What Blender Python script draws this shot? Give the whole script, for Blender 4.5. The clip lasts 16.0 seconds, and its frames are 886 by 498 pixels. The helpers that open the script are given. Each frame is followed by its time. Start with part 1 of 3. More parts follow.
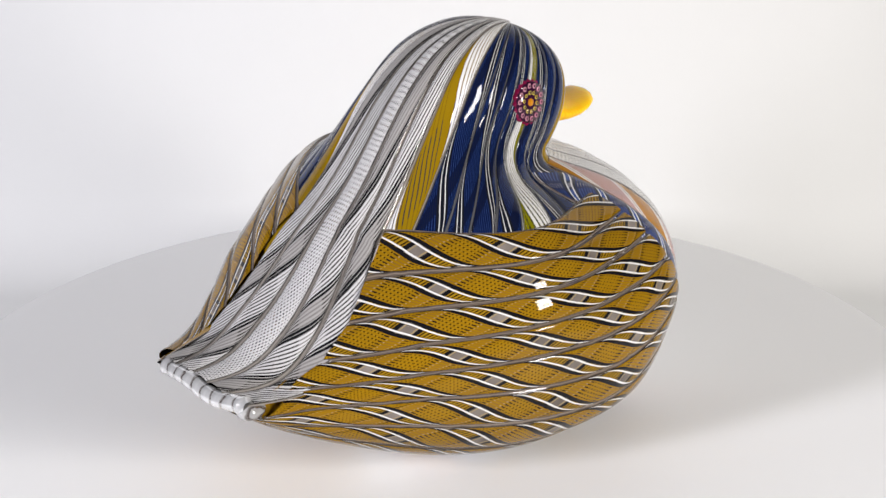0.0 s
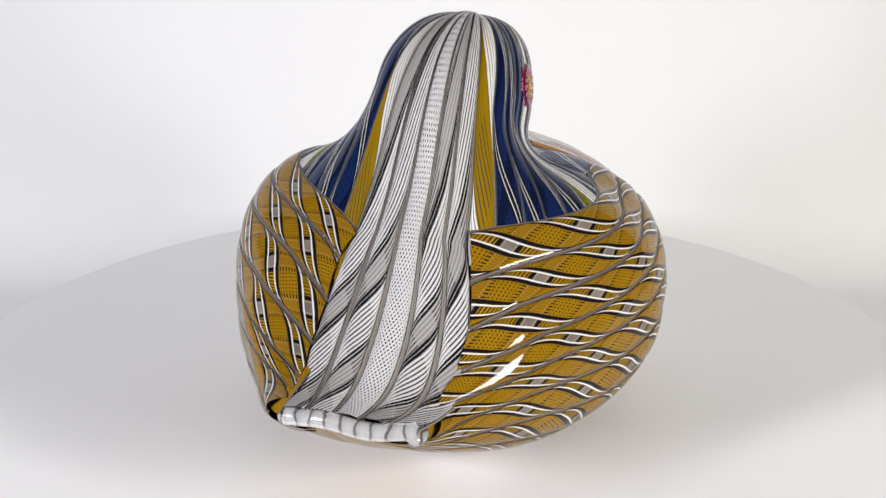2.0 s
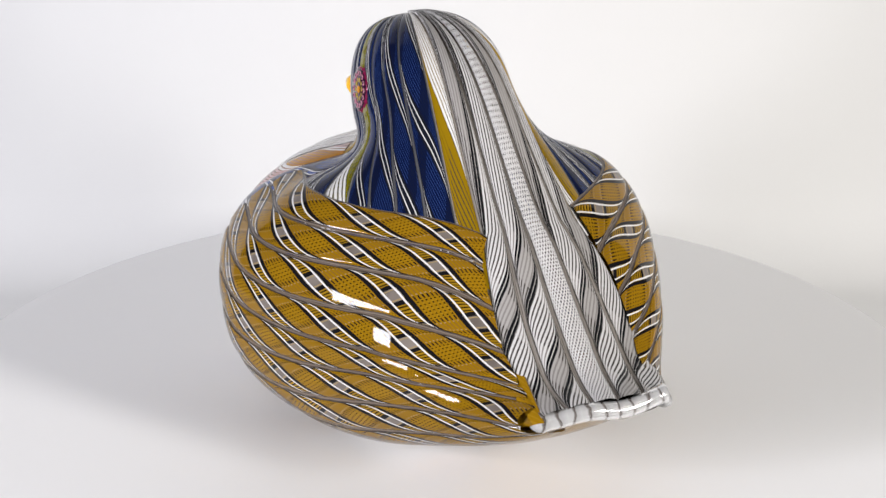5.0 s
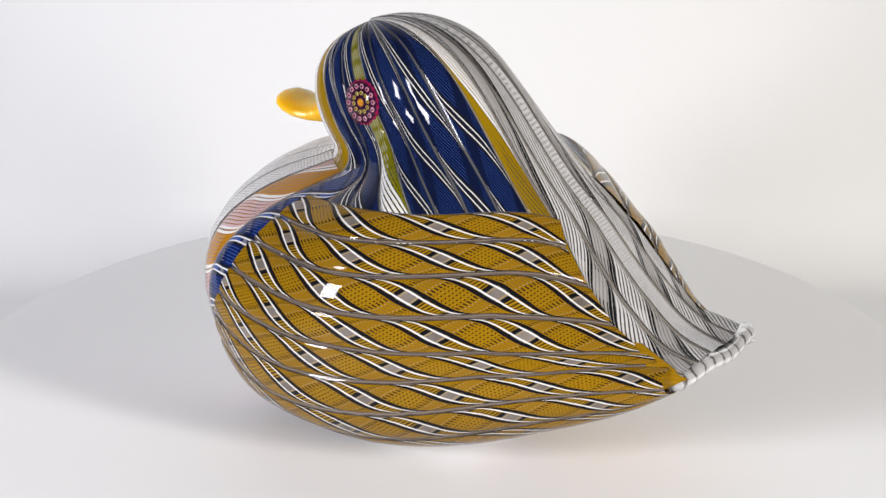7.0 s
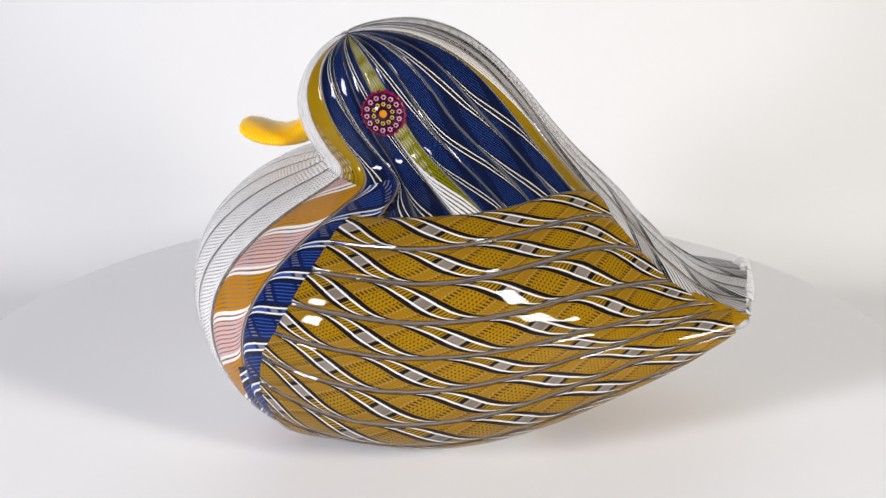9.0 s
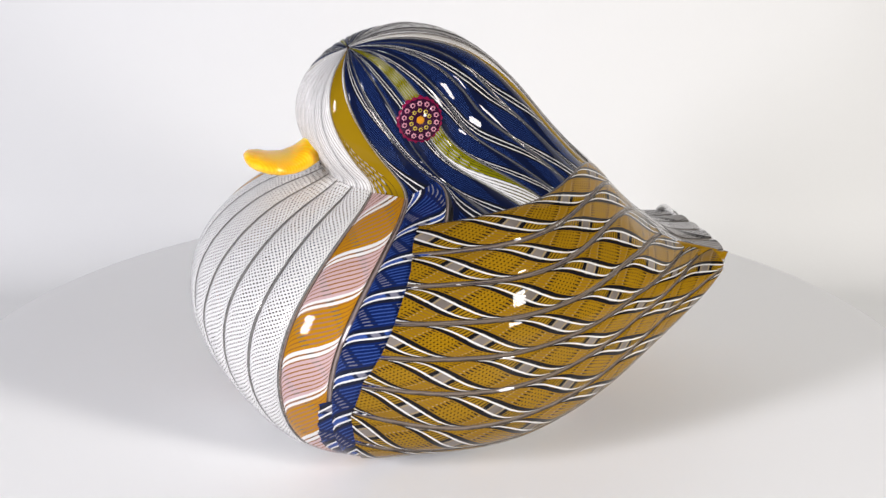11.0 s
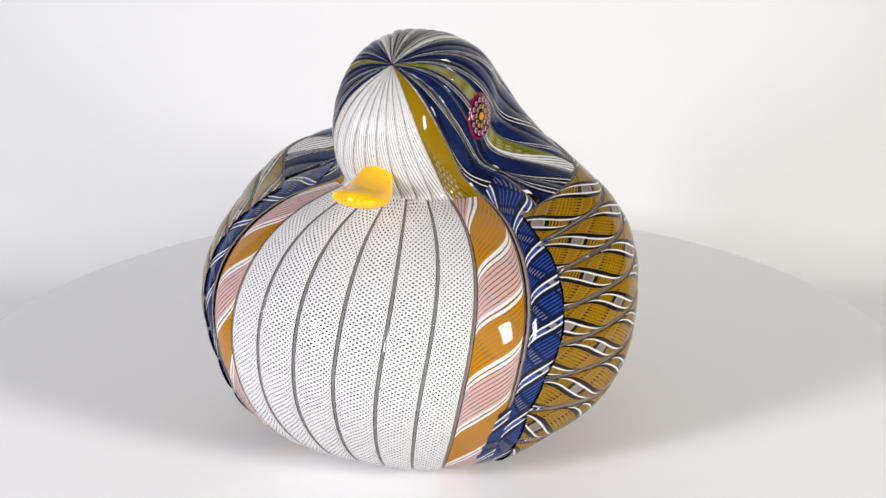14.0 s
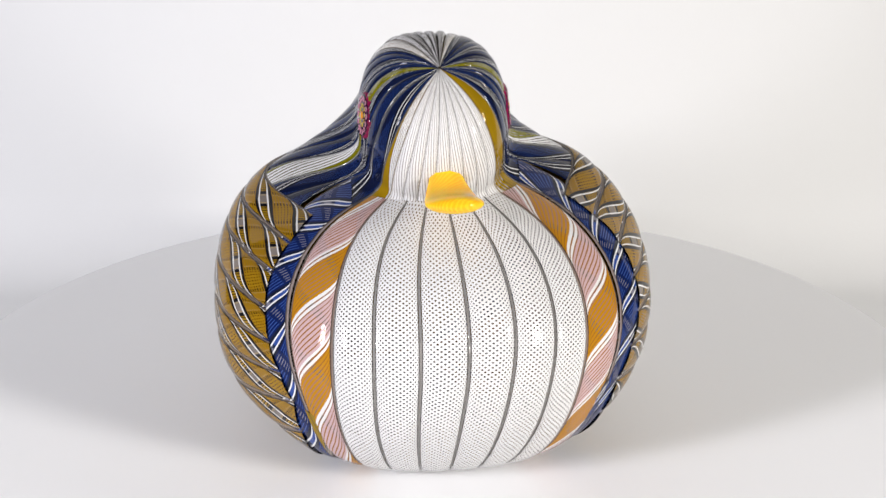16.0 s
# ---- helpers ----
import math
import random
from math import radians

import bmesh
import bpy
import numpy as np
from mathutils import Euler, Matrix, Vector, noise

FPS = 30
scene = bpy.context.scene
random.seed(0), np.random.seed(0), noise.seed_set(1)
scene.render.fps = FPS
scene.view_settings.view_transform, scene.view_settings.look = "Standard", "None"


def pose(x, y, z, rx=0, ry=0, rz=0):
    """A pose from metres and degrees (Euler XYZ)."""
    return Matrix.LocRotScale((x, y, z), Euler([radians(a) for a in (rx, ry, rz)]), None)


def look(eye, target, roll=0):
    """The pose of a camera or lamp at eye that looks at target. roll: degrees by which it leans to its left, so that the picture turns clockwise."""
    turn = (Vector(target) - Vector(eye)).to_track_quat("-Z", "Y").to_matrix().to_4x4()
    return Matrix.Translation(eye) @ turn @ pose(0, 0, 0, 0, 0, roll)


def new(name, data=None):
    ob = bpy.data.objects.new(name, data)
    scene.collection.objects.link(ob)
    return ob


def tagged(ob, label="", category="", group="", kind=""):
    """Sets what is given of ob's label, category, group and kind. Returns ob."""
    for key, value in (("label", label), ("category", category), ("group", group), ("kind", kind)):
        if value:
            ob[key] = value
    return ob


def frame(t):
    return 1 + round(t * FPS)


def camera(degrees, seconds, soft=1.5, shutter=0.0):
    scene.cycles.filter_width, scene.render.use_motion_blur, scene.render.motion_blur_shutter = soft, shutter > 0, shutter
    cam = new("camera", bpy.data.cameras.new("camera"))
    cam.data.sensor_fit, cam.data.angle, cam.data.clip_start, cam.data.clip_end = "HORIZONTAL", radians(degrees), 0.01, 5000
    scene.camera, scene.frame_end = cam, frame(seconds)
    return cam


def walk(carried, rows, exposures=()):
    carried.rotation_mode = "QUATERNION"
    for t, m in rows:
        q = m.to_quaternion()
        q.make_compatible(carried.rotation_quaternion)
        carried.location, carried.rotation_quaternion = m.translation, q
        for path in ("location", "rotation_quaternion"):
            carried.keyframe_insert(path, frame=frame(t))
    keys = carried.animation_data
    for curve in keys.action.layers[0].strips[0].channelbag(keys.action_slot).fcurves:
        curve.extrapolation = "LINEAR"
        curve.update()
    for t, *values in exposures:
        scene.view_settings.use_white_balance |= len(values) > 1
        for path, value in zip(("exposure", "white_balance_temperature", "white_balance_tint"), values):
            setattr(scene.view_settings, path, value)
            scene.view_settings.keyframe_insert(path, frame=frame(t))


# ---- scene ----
from math import pi, sin, cos

# camera: stands still on a tripod, looks slightly down at the turntable
LIFT = 0.0019
cam = camera(21.15, 16.0)
VIEW = pose(0.0004, -0.64, 0.3186 + LIFT, 90 - 22.86, 0, 0)
walk(cam, [(0, VIEW), (16, VIEW)])


# ---- light ----
def sky():
    world = bpy.data.worlds.new("studio")
    scene.world = world
    world.use_nodes = True
    bg = world.node_tree.nodes["Background"]
    bg.inputs[0].default_value = (0.9, 0.93, 1.0, 1)
    bg.inputs[1].default_value = 0.25


def panel_lamp(name, place, target, width, height, power, colour):
    data = bpy.data.lights.new(name, "AREA")
    data.shape, data.size, data.size_y = "RECTANGLE", width, height
    data.energy, data.color = power, colour
    ob = new(name, data)
    ob.matrix_world = look(place, target)
    return ob


sky()
panel_lamp("lamp_left", (-0.705, -0.5625, 0.285), (0, 0, 0.03), 0.145, 0.30, 10.6, (0.95, 0.94, 1.0))
panel_lamp("lamp_right", (0.705, -0.5625, 0.285), (0, 0, 0.03), 0.145, 0.30, 10.6, (1.0, 0.967, 0.94))
scene.view_settings.exposure = 0.0


# ---- node helpers ----
class Nodes:
    """Short hand for building a node tree."""

    def __init__(self, name):
        self.mat = bpy.data.materials.new(name)
        self.mat.use_nodes = True
        self.tree = self.mat.node_tree
        self.tree.nodes.clear()
        self.out = self.add("ShaderNodeOutputMaterial")

    def add(self, kind):
        return self.tree.nodes.new(kind)

    def plug(self, value, socket):
        if isinstance(value, bpy.types.NodeSocket):
            self.tree.links.new(value, socket)
        else:
            socket.default_value = value

    def math(self, op, a, b=0.0, c=0.0):
        n = self.add("ShaderNodeMath")
        n.operation = op
        for value, socket in zip((a, b, c), n.inputs):
            self.plug(value, socket)
        return n.outputs[0]

    def mix(self, fac, a, b):
        n = self.add("ShaderNodeMix")
        n.data_type = "RGBA"
        self.plug(fac, n.inputs[0])
        self.plug(a, n.inputs[6])
        self.plug(b, n.inputs[7])
        return n.outputs[2]

    def noise(self, scale, detail=3.0, vector=None):
        n = self.add("ShaderNodeTexNoise")
        n.inputs["Scale"].default_value = scale
        n.inputs["Detail"].default_value = detail
        if vector is None:
            vector = self.add("ShaderNodeTexCoord").outputs["Object"]
        self.plug(vector, n.inputs["Vector"])
        return n.outputs[0]

    def ramp(self, fac, stops, constant=False):
        n = self.add("ShaderNodeValToRGB")
        el = n.color_ramp.elements
        n.color_ramp.interpolation = "CONSTANT" if constant else "LINEAR"
        while len(el) < len(stops):
            el.new(0.5)
        for e, (at, colour) in zip(el, stops):
            e.position = at
        for e, (at, colour) in zip(el, stops):
            e.color = colour if len(colour) == 4 else (*colour, 1)
        self.plug(fac, n.inputs[0])
        return n.outputs

    def principled(self, **values):
        n = self.add("ShaderNodeBsdfPrincipled")
        for k, val in values.items():
            self.plug(val, n.inputs[k.replace("_", " ")])
        return n

    def end(self, shader):
        self.tree.links.new(shader, self.out.inputs[0])
        return self.mat


def rgb(r, g, b):
    return (r, g, b, 1.0)


def paint(name, colour, roughness, grain=400.0, depth=0.02, spread=0.04):
    """A plain coated surface with a little mottling and relief."""
    n = Nodes(name)
    big, fine = n.noise(9.0), n.noise(grain, 4.0)
    dark = tuple(c * (1 - spread) for c in colour)
    col = n.mix(big, rgb(*dark), rgb(*colour))
    bump = n.add("ShaderNodeBump")
    bump.inputs["Strength"].default_value, bump.inputs["Distance"].default_value = depth, 0.001
    n.plug(fine, bump.inputs["Height"])
    rough = n.math("MULTIPLY_ADD", fine, 0.12, roughness - 0.06)
    return n.end(n.principled(Base_Color=col, Roughness=rough, Normal=bump.outputs[0]).outputs[0])


def sheen(n):
    """How much the clear skin mirrors."""
    fres = n.add("ShaderNodeFresnel")
    fres.inputs[0].default_value = 1.29
    return fres.outputs[0]


def glazed(n, base):
    """A colour under a polished clear skin."""
    gloss = n.add("ShaderNodeBsdfGlossy")
    gloss.inputs["Roughness"].default_value = 0.02
    m = n.add("ShaderNodeMixShader")
    n.plug(sheen(n), m.inputs[0])
    n.plug(base.outputs[0], m.inputs[1])
    n.plug(gloss.outputs[0], m.inputs[2])
    return m.outputs[0]


def clear_skin(n, tint=(0.50, 0.49, 0.47)):
    """Clear glass seen as a film: light passes, the surface mirrors by its angle."""
    see = n.add("ShaderNodeBsdfTransparent")
    see.inputs[0].default_value = rgb(*tint)
    gloss = n.add("ShaderNodeBsdfGlossy")
    gloss.inputs["Roughness"].default_value = 0.02
    m = n.add("ShaderNodeMixShader")
    n.plug(sheen(n), m.inputs[0])
    n.plug(see.outputs[0], m.inputs[1])
    n.plug(gloss.outputs[0], m.inputs[2])
    return m.outputs[0]


SOLID, THREAD, CLEAR = 1.0, 0.5, 0.0


def cane_glass(name, bands, pitch, threads, duty, margin=0.08, seam=(0.16, 0.13, 0.11), seam_cover=0.75, deep=0.7,
               wobble=0.05, hand=1.0, veil=(0.02, 0.015, 0.01), fold=1.0, inner=None):
    """Twisted cane: coloured threads wound round a clear rod, the near turn over the far one.
    bands: (start of the turn, colour, SOLID, THREAD or CLEAR); inner: the same for the far turn, where it looks different.
    The mesh gives metres along and 0..1 across."""
    n = Nodes(name)
    uv = n.add("ShaderNodeUVMap")
    uv.uv_map = "UVMap"
    sep = n.add("ShaderNodeSeparateXYZ")
    n.plug(uv.outputs[0], sep.inputs[0])
    along, across = sep.outputs[0], sep.outputs[1]
    wave = n.math("MULTIPLY", n.math("SUBTRACT", n.noise(70.0, 2.0), 0.5), wobble)
    w = n.math("MULTIPLY", n.math("SUBTRACT", across, 0.5), 2.0 / (1.0 - margin))
    w = n.math("MAXIMUM", n.math("MINIMUM", w, 0.999), -0.999)
    turn = n.math("DIVIDE", n.math("ARCSINE", w), 2 * pi)
    base = n.math("ADD", n.math("MULTIPLY", along, hand / pitch), wave)
    near = n.math("SUBTRACT", base, turn)
    far = n.math("ADD", n.math("ADD", base, turn), 0.5)

    def layer(phase, rows):
        f = n.math("FRACT", n.math("MULTIPLY", phase, fold))
        col, cover = n.ramp(f, [(a, (*c, k)) for a, c, k in rows], True)
        line = n.math("LESS_THAN", n.math("FRACT", n.math("MULTIPLY", phase, float(threads))), duty)
        solid = n.math("GREATER_THAN", cover, 0.75)
        some = n.math("GREATER_THAN", cover, 0.25)
        return col, n.math("MAXIMUM", solid, n.math("MULTIPLY", some, line)), some

    c1, a1, some1 = layer(near, bands)
    c2, a2, some2 = layer(far, inner or bands)
    c2 = n.mix(1.0 - deep, c2, rgb(*veil))
    if inner:
        # between the threads of the far turn the inside is dark
        c2 = n.mix(n.math("MAXIMUM", a2, n.math("SUBTRACT", 1.0, some2)), rgb(*veil), c2)
    # hand-drawn threads: the tone of the glass drifts along the cane
    c1 = n.mix(n.math("MULTIPLY", n.noise(160.0, 4.0), 0.35), c1, n.mix(0.5, c1, rgb(*veil)))
    col = n.mix(a1, c2, c1)
    cover = n.math("MAXIMUM", a1, a2)
    if inner:
        # where both turns are bare, the dull inside shows through the rod
        bare = n.math("MULTIPLY", n.math("SUBTRACT", 1.0, some1), n.math("SUBTRACT", 1.0, some2))
        col, cover = n.mix(bare, col, n.mix(n.noise(120.0, 2.0), rgb(0.04, 0.03, 0.025), rgb(0.27, 0.235, 0.21))), 1.0
    # the clear wall between two canes: glassy shine painted in, dark sides, light streak along its middle
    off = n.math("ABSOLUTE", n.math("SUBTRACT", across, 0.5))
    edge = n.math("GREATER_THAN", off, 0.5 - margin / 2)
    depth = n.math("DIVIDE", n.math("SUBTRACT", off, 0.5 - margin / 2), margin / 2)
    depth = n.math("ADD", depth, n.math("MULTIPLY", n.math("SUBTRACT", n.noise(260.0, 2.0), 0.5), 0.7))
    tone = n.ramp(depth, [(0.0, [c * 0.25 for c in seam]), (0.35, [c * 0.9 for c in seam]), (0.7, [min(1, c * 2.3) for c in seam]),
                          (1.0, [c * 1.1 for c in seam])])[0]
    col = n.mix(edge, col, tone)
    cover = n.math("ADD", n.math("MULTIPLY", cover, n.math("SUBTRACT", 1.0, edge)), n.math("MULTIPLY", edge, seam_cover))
    body = glazed(n, n.principled(Base_Color=col, Roughness=0.3, Specular_IOR_Level=0.0))
    m = n.add("ShaderNodeMixShader")
    n.plug(cover, m.inputs[0])
    n.plug(clear_skin(n), m.inputs[1])
    n.plug(body, m.inputs[2])
    return n.end(m.outputs[0])


def solid_glass(name, deep, light, roughness=0.08, scale=120.0, glow=0.25):
    """Coloured glass with a streaky tone."""
    n = Nodes(name)
    col = n.mix(n.noise(scale, 3.0), rgb(*deep), rgb(*light))
    return n.end(n.principled(Base_Color=col, Roughness=roughness, Transmission_Weight=glow, Specular_IOR_Level=0.0,
                              Coat_Weight=1.0, Coat_Roughness=0.02, Coat_IOR=1.3).outputs[0])


WHITE, BLACK, GREY = (0.72, 0.71, 0.70), (0.008, 0.008, 0.01), (0.50, 0.48, 0.46)
PALE = (0.60, 0.59, 0.59)
AMBER, BLUE, YELLOW = (0.262, 0.136, 0.004), (0.0017, 0.0045, 0.027), (0.25, 0.15, 0.004)
ORANGE, PINK, LIME = (0.42, 0.185, 0.008), (0.52, 0.365, 0.37), (0.18, 0.165, 0.004)

NAVY, BROWN = (0.0032, 0.009, 0.062), (0.17, 0.13, 0.10)
GOLD, DUN, UMBER = (0.30, 0.17, 0.010), (0.055, 0.048, 0.043), (0.20, 0.11, 0.018)

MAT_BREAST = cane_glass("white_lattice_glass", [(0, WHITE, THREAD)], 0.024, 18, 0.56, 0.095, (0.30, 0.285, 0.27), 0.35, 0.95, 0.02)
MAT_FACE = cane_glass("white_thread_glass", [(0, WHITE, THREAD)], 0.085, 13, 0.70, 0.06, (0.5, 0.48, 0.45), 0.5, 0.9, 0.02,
                      inner=[(0, (0.30, 0.28, 0.26), SOLID)])
MAT_ACCENT = cane_glass("orange_pink_cane", [
    (0, ORANGE, THREAD), (0.41, WHITE, SOLID), (0.445, ORANGE, CLEAR), (0.465, WHITE, SOLID), (0.50, PINK, THREAD),
    (0.90, WHITE, SOLID), (0.935, ORANGE, CLEAR), (0.955, WHITE, SOLID)], 0.031, 20, 0.70, 0.10, (0.15, 0.11, 0.09), 0.8, 0.75, 0.04, -1.0,
    (0.10, 0.05, 0.02), 1.0, [(0, (0.30, 0.12, 0.015), SOLID), (0.41, BROWN, SOLID), (0.5, (0.32, 0.17, 0.11), SOLID), (0.9, BROWN, SOLID)])
MAT_BLUE = cane_glass("blue_ribbon_cane", [
    (0, NAVY, THREAD), (0.60, BLACK, SOLID), (0.69, WHITE, SOLID), (0.735, BLUE, CLEAR), (0.85, WHITE, SOLID),
    (0.895, BLACK, SOLID)], 0.0240, 22, 0.70, 0.12, (0.15, 0.12, 0.11), 0.8, 0.8, 0.04, -1.0, (0.03, 0.06, 0.2), 2.0,
    [(0, (0.03, 0.065, 0.24), SOLID), (0.58, BLACK, SOLID), (0.68, (0.18, 0.17, 0.18), SOLID), (0.88, BLACK, SOLID)])
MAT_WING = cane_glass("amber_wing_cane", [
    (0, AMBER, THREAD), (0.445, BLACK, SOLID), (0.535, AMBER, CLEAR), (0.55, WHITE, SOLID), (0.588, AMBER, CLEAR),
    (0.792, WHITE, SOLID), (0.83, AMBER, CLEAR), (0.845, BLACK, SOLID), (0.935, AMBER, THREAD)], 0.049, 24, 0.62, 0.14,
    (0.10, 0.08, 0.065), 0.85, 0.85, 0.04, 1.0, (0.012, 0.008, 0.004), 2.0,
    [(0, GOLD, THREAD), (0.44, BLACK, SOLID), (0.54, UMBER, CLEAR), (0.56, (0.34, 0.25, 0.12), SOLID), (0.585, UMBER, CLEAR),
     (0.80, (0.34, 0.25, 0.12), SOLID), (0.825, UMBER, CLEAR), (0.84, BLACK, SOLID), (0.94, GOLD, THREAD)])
MAT_FLANK = cane_glass("amber_flank_cane", [(0, AMBER, THREAD)], 0.049, 24, 0.72, 0.02, (0.1, 0.08, 0.06), 0.9, 0.9, inner=[(0, GOLD, SOLID)])
MAT_HEAD = cane_glass("blue_head_cane", [
    (0, BLUE, THREAD), (0.36, BLACK, SOLID), (0.445, WHITE, SOLID), (0.472, BLACK, SOLID), (0.585, WHITE, SOLID), (0.61, BLACK, SOLID),
    (0.69, BLUE, THREAD)], 0.072, 30, 0.80, 0.13, (0.055, 0.055, 0.06), 0.85, 0.8, 0.04, 1.0, (0.02, 0.03, 0.07), 2.0,
    [(0, (0.025, 0.055, 0.20), SOLID), (0.36, BLACK, SOLID), (0.69, (0.025, 0.055, 0.20), SOLID)])
MAT_LIME = cane_glass("lime_cane", [
    (0, WHITE, THREAD), (0.45, LIME, THREAD)], 0.075, 15, 0.66, 0.10, (0.2, 0.2, 0.18), 0.7, 0.35)
MAT_YELLOW = cane_glass("yellow_cane", [
    (0, YELLOW, SOLID), (0.12, YELLOW, THREAD), (0.55, WHITE, THREAD)], 0.080, 15, 0.74, 0.12, (0.2, 0.17, 0.13), 0.7, 0.6, 0.04, 1.0, (0.03, 0.02, 0.01), 1.0,
    [(0, YELLOW, SOLID), (0.55, DUN, SOLID)])
MAT_CHEEK = cane_glass("yellow_cheek_cane", [
    (0, YELLOW, SOLID), (0.4, YELLOW, THREAD), (0.66, WHITE, THREAD)], 0.085, 17, 0.68, 0.10, (0.25, 0.2, 0.13), 0.7, 0.4)
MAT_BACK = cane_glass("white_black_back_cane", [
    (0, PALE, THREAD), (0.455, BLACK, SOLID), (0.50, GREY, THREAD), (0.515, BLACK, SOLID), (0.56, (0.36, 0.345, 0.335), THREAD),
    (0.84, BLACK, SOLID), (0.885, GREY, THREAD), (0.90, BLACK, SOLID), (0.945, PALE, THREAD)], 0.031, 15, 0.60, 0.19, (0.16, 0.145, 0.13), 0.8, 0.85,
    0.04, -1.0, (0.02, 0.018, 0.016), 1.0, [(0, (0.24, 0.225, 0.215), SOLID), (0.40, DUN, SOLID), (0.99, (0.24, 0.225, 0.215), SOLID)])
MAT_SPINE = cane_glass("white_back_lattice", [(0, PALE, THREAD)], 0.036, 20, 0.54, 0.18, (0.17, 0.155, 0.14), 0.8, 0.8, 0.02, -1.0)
MAT_RIM = solid_glass("magenta_glass", (0.09, 0.003, 0.02), (0.36, 0.015, 0.085), 0.08, 300)
MAT_DARK = solid_glass("dark_plum_glass", (0.012, 0.004, 0.012), (0.04, 0.008, 0.03), 0.1, 300, 0.0)
MAT_PETAL = solid_glass("pink_floret_glass", (0.36, 0.11, 0.17), (0.55, 0.28, 0.34), 0.12, 900, 0.0)
MAT_FLORET = solid_glass("yellow_floret_glass", (0.34, 0.23, 0.02), (0.48, 0.38, 0.08), 0.12, 900, 0.0)
MAT_CORE = solid_glass("amber_core_glass", (0.45, 0.14, 0.004), (0.55, 0.25, 0.015), 0.12, 900, 0.0)


def beak_glass():
    """Orange glass with fine yellow threads slanting across it."""
    n = Nodes("orange_beak_glass")
    sep = n.add("ShaderNodeSeparateXYZ")
    n.plug(n.add("ShaderNodeTexCoord").outputs["Object"], sep.inputs[0])
    slant = n.math("ADD", n.math("MULTIPLY", sep.outputs[0], 900.0), n.math("MULTIPLY", sep.outputs[1], 700.0))
    line = n.math("LESS_THAN", n.math("FRACT", n.math("ADD", slant, n.math("MULTIPLY", n.noise(250.0), 0.8))), 0.45)
    tone = n.mix(n.noise(110.0, 3.0), rgb(0.84, 0.33, 0.003), rgb(0.86, 0.55, 0.02))
    col = n.mix(n.math("MULTIPLY", line, 0.4), tone, rgb(0.80, 0.62, 0.03))
    return n.end(n.principled(Base_Color=col, Roughness=0.15, Specular_IOR_Level=0.0, Coat_Weight=1.0, Coat_Roughness=0.02,
                              Coat_IOR=1.4, Subsurface_Weight=0.4, Subsurface_Scale=0.004).outputs[0])


MAT_BEAK = beak_glass()
MAT_TABLE = paint("white_turntable", (0.88, 0.88, 0.88), 0.5)
MAT_SWEEP = paint("white_paper", (0.60, 0.60, 0.595), 0.75, 900)
MAT_WALL = paint("grey_wall", (0.08, 0.08, 0.08), 0.8)

# ---- helpers for meshes ----


def part(name, bm, material, parent, label=""):
    me = bpy.data.meshes.new(name)
    bm.to_mesh(me)
    bm.free()
    return part_mesh(name, me, material, parent, label)


def part_mesh(name, me, material, parent, label="", smooth=True):
    if material and not me.materials:
        me.materials.append(material)
    if smooth:
        me.polygons.foreach_set("use_smooth", [True] * len(me.polygons))
    ob = new(name, me)
    ob.parent = parent
    return tagged(ob, label)


def grid_mesh(name, pts, along, across, flip=False):
    """A mesh over a grid of points, with metres along and 0..1 across as its texture coordinates."""
    a, b = pts.shape[:2]
    idx = np.arange(a * b).reshape(a, b)
    quads = np.stack([idx[:-1, :-1], idx[1:, :-1], idx[1:, 1:], idx[:-1, 1:]], -1).reshape(-1, 4)
    if flip:
        quads = quads[:, ::-1]
    me = bpy.data.meshes.new(name)
    me.from_pydata(pts.reshape(-1, 3).tolist(), [], quads.tolist())
    uv = me.uv_layers.new(name="UVMap")
    flat = np.stack([along.ravel(), across.ravel()], -1)
    loops = np.empty(len(me.loops), dtype=np.int32)
    me.loops.foreach_get("vertex_index", loops)
    uv.data.foreach_set("uv", flat[loops].astype(np.float32).ravel())
    return me


def slab(name, size, at, material, bevel=0.002):
    bm = bmesh.new()
    bmesh.ops.create_cube(bm, size=1.0, matrix=Matrix.Translation(at) @ Matrix.Diagonal((*size, 1)))
    bmesh.ops.bevel(bm, geom=bm.edges[:], offset=bevel, segments=2, affect="EDGES", clamp_overlap=True)
    me = bpy.data.meshes.new(name)
    bm.to_mesh(me)
    bm.free()
    me.materials.append(material)
    return new(name, me)


# ---- the blown form of the duck: a teardrop body, a head and a sloping back, melted together ----
XT, XB = -0.0931, 0.0713
KNOTS = np.array([0, .12, .3, .5, .7, .87, 1.])
WIDTHS = np.array([.0185, .0277, .0466, .0621, .0689, .0617, .0683])
HEIGHTS = np.array([.0015, .0083, .0284, .0441, .0424, .0441, .0441])
MIDDLES = np.array([.0370, .0313, .0357, .0409, .0365, .0306, .0395])
SIDE, TAIL_SIDE, AXIS = -0.0020, -0.0065, -0.0014


HEAD = (0.0079, 0.0912)


def knot(k, u):
    m = np.gradient(k, KNOTS)
    u = np.clip(u, 0, 1)
    i = np.clip(np.searchsorted(KNOTS, u) - 1, 0, len(KNOTS) - 2)
    h = KNOTS[i + 1] - KNOTS[i]
    t = (u - KNOTS[i]) / h
    return ((2*t**3 - 3*t**2 + 1)*k[i] + (t**3 - 2*t**2 + t)*h*m[i] + (-2*t**3 + 3*t**2)*k[i + 1] + (t**3 - t**2)*h*m[i + 1])


def melt(a, b, k):
    h = np.maximum(k - np.abs(a - b), 0) / k
    return np.minimum(a, b) - h * h * k / 4


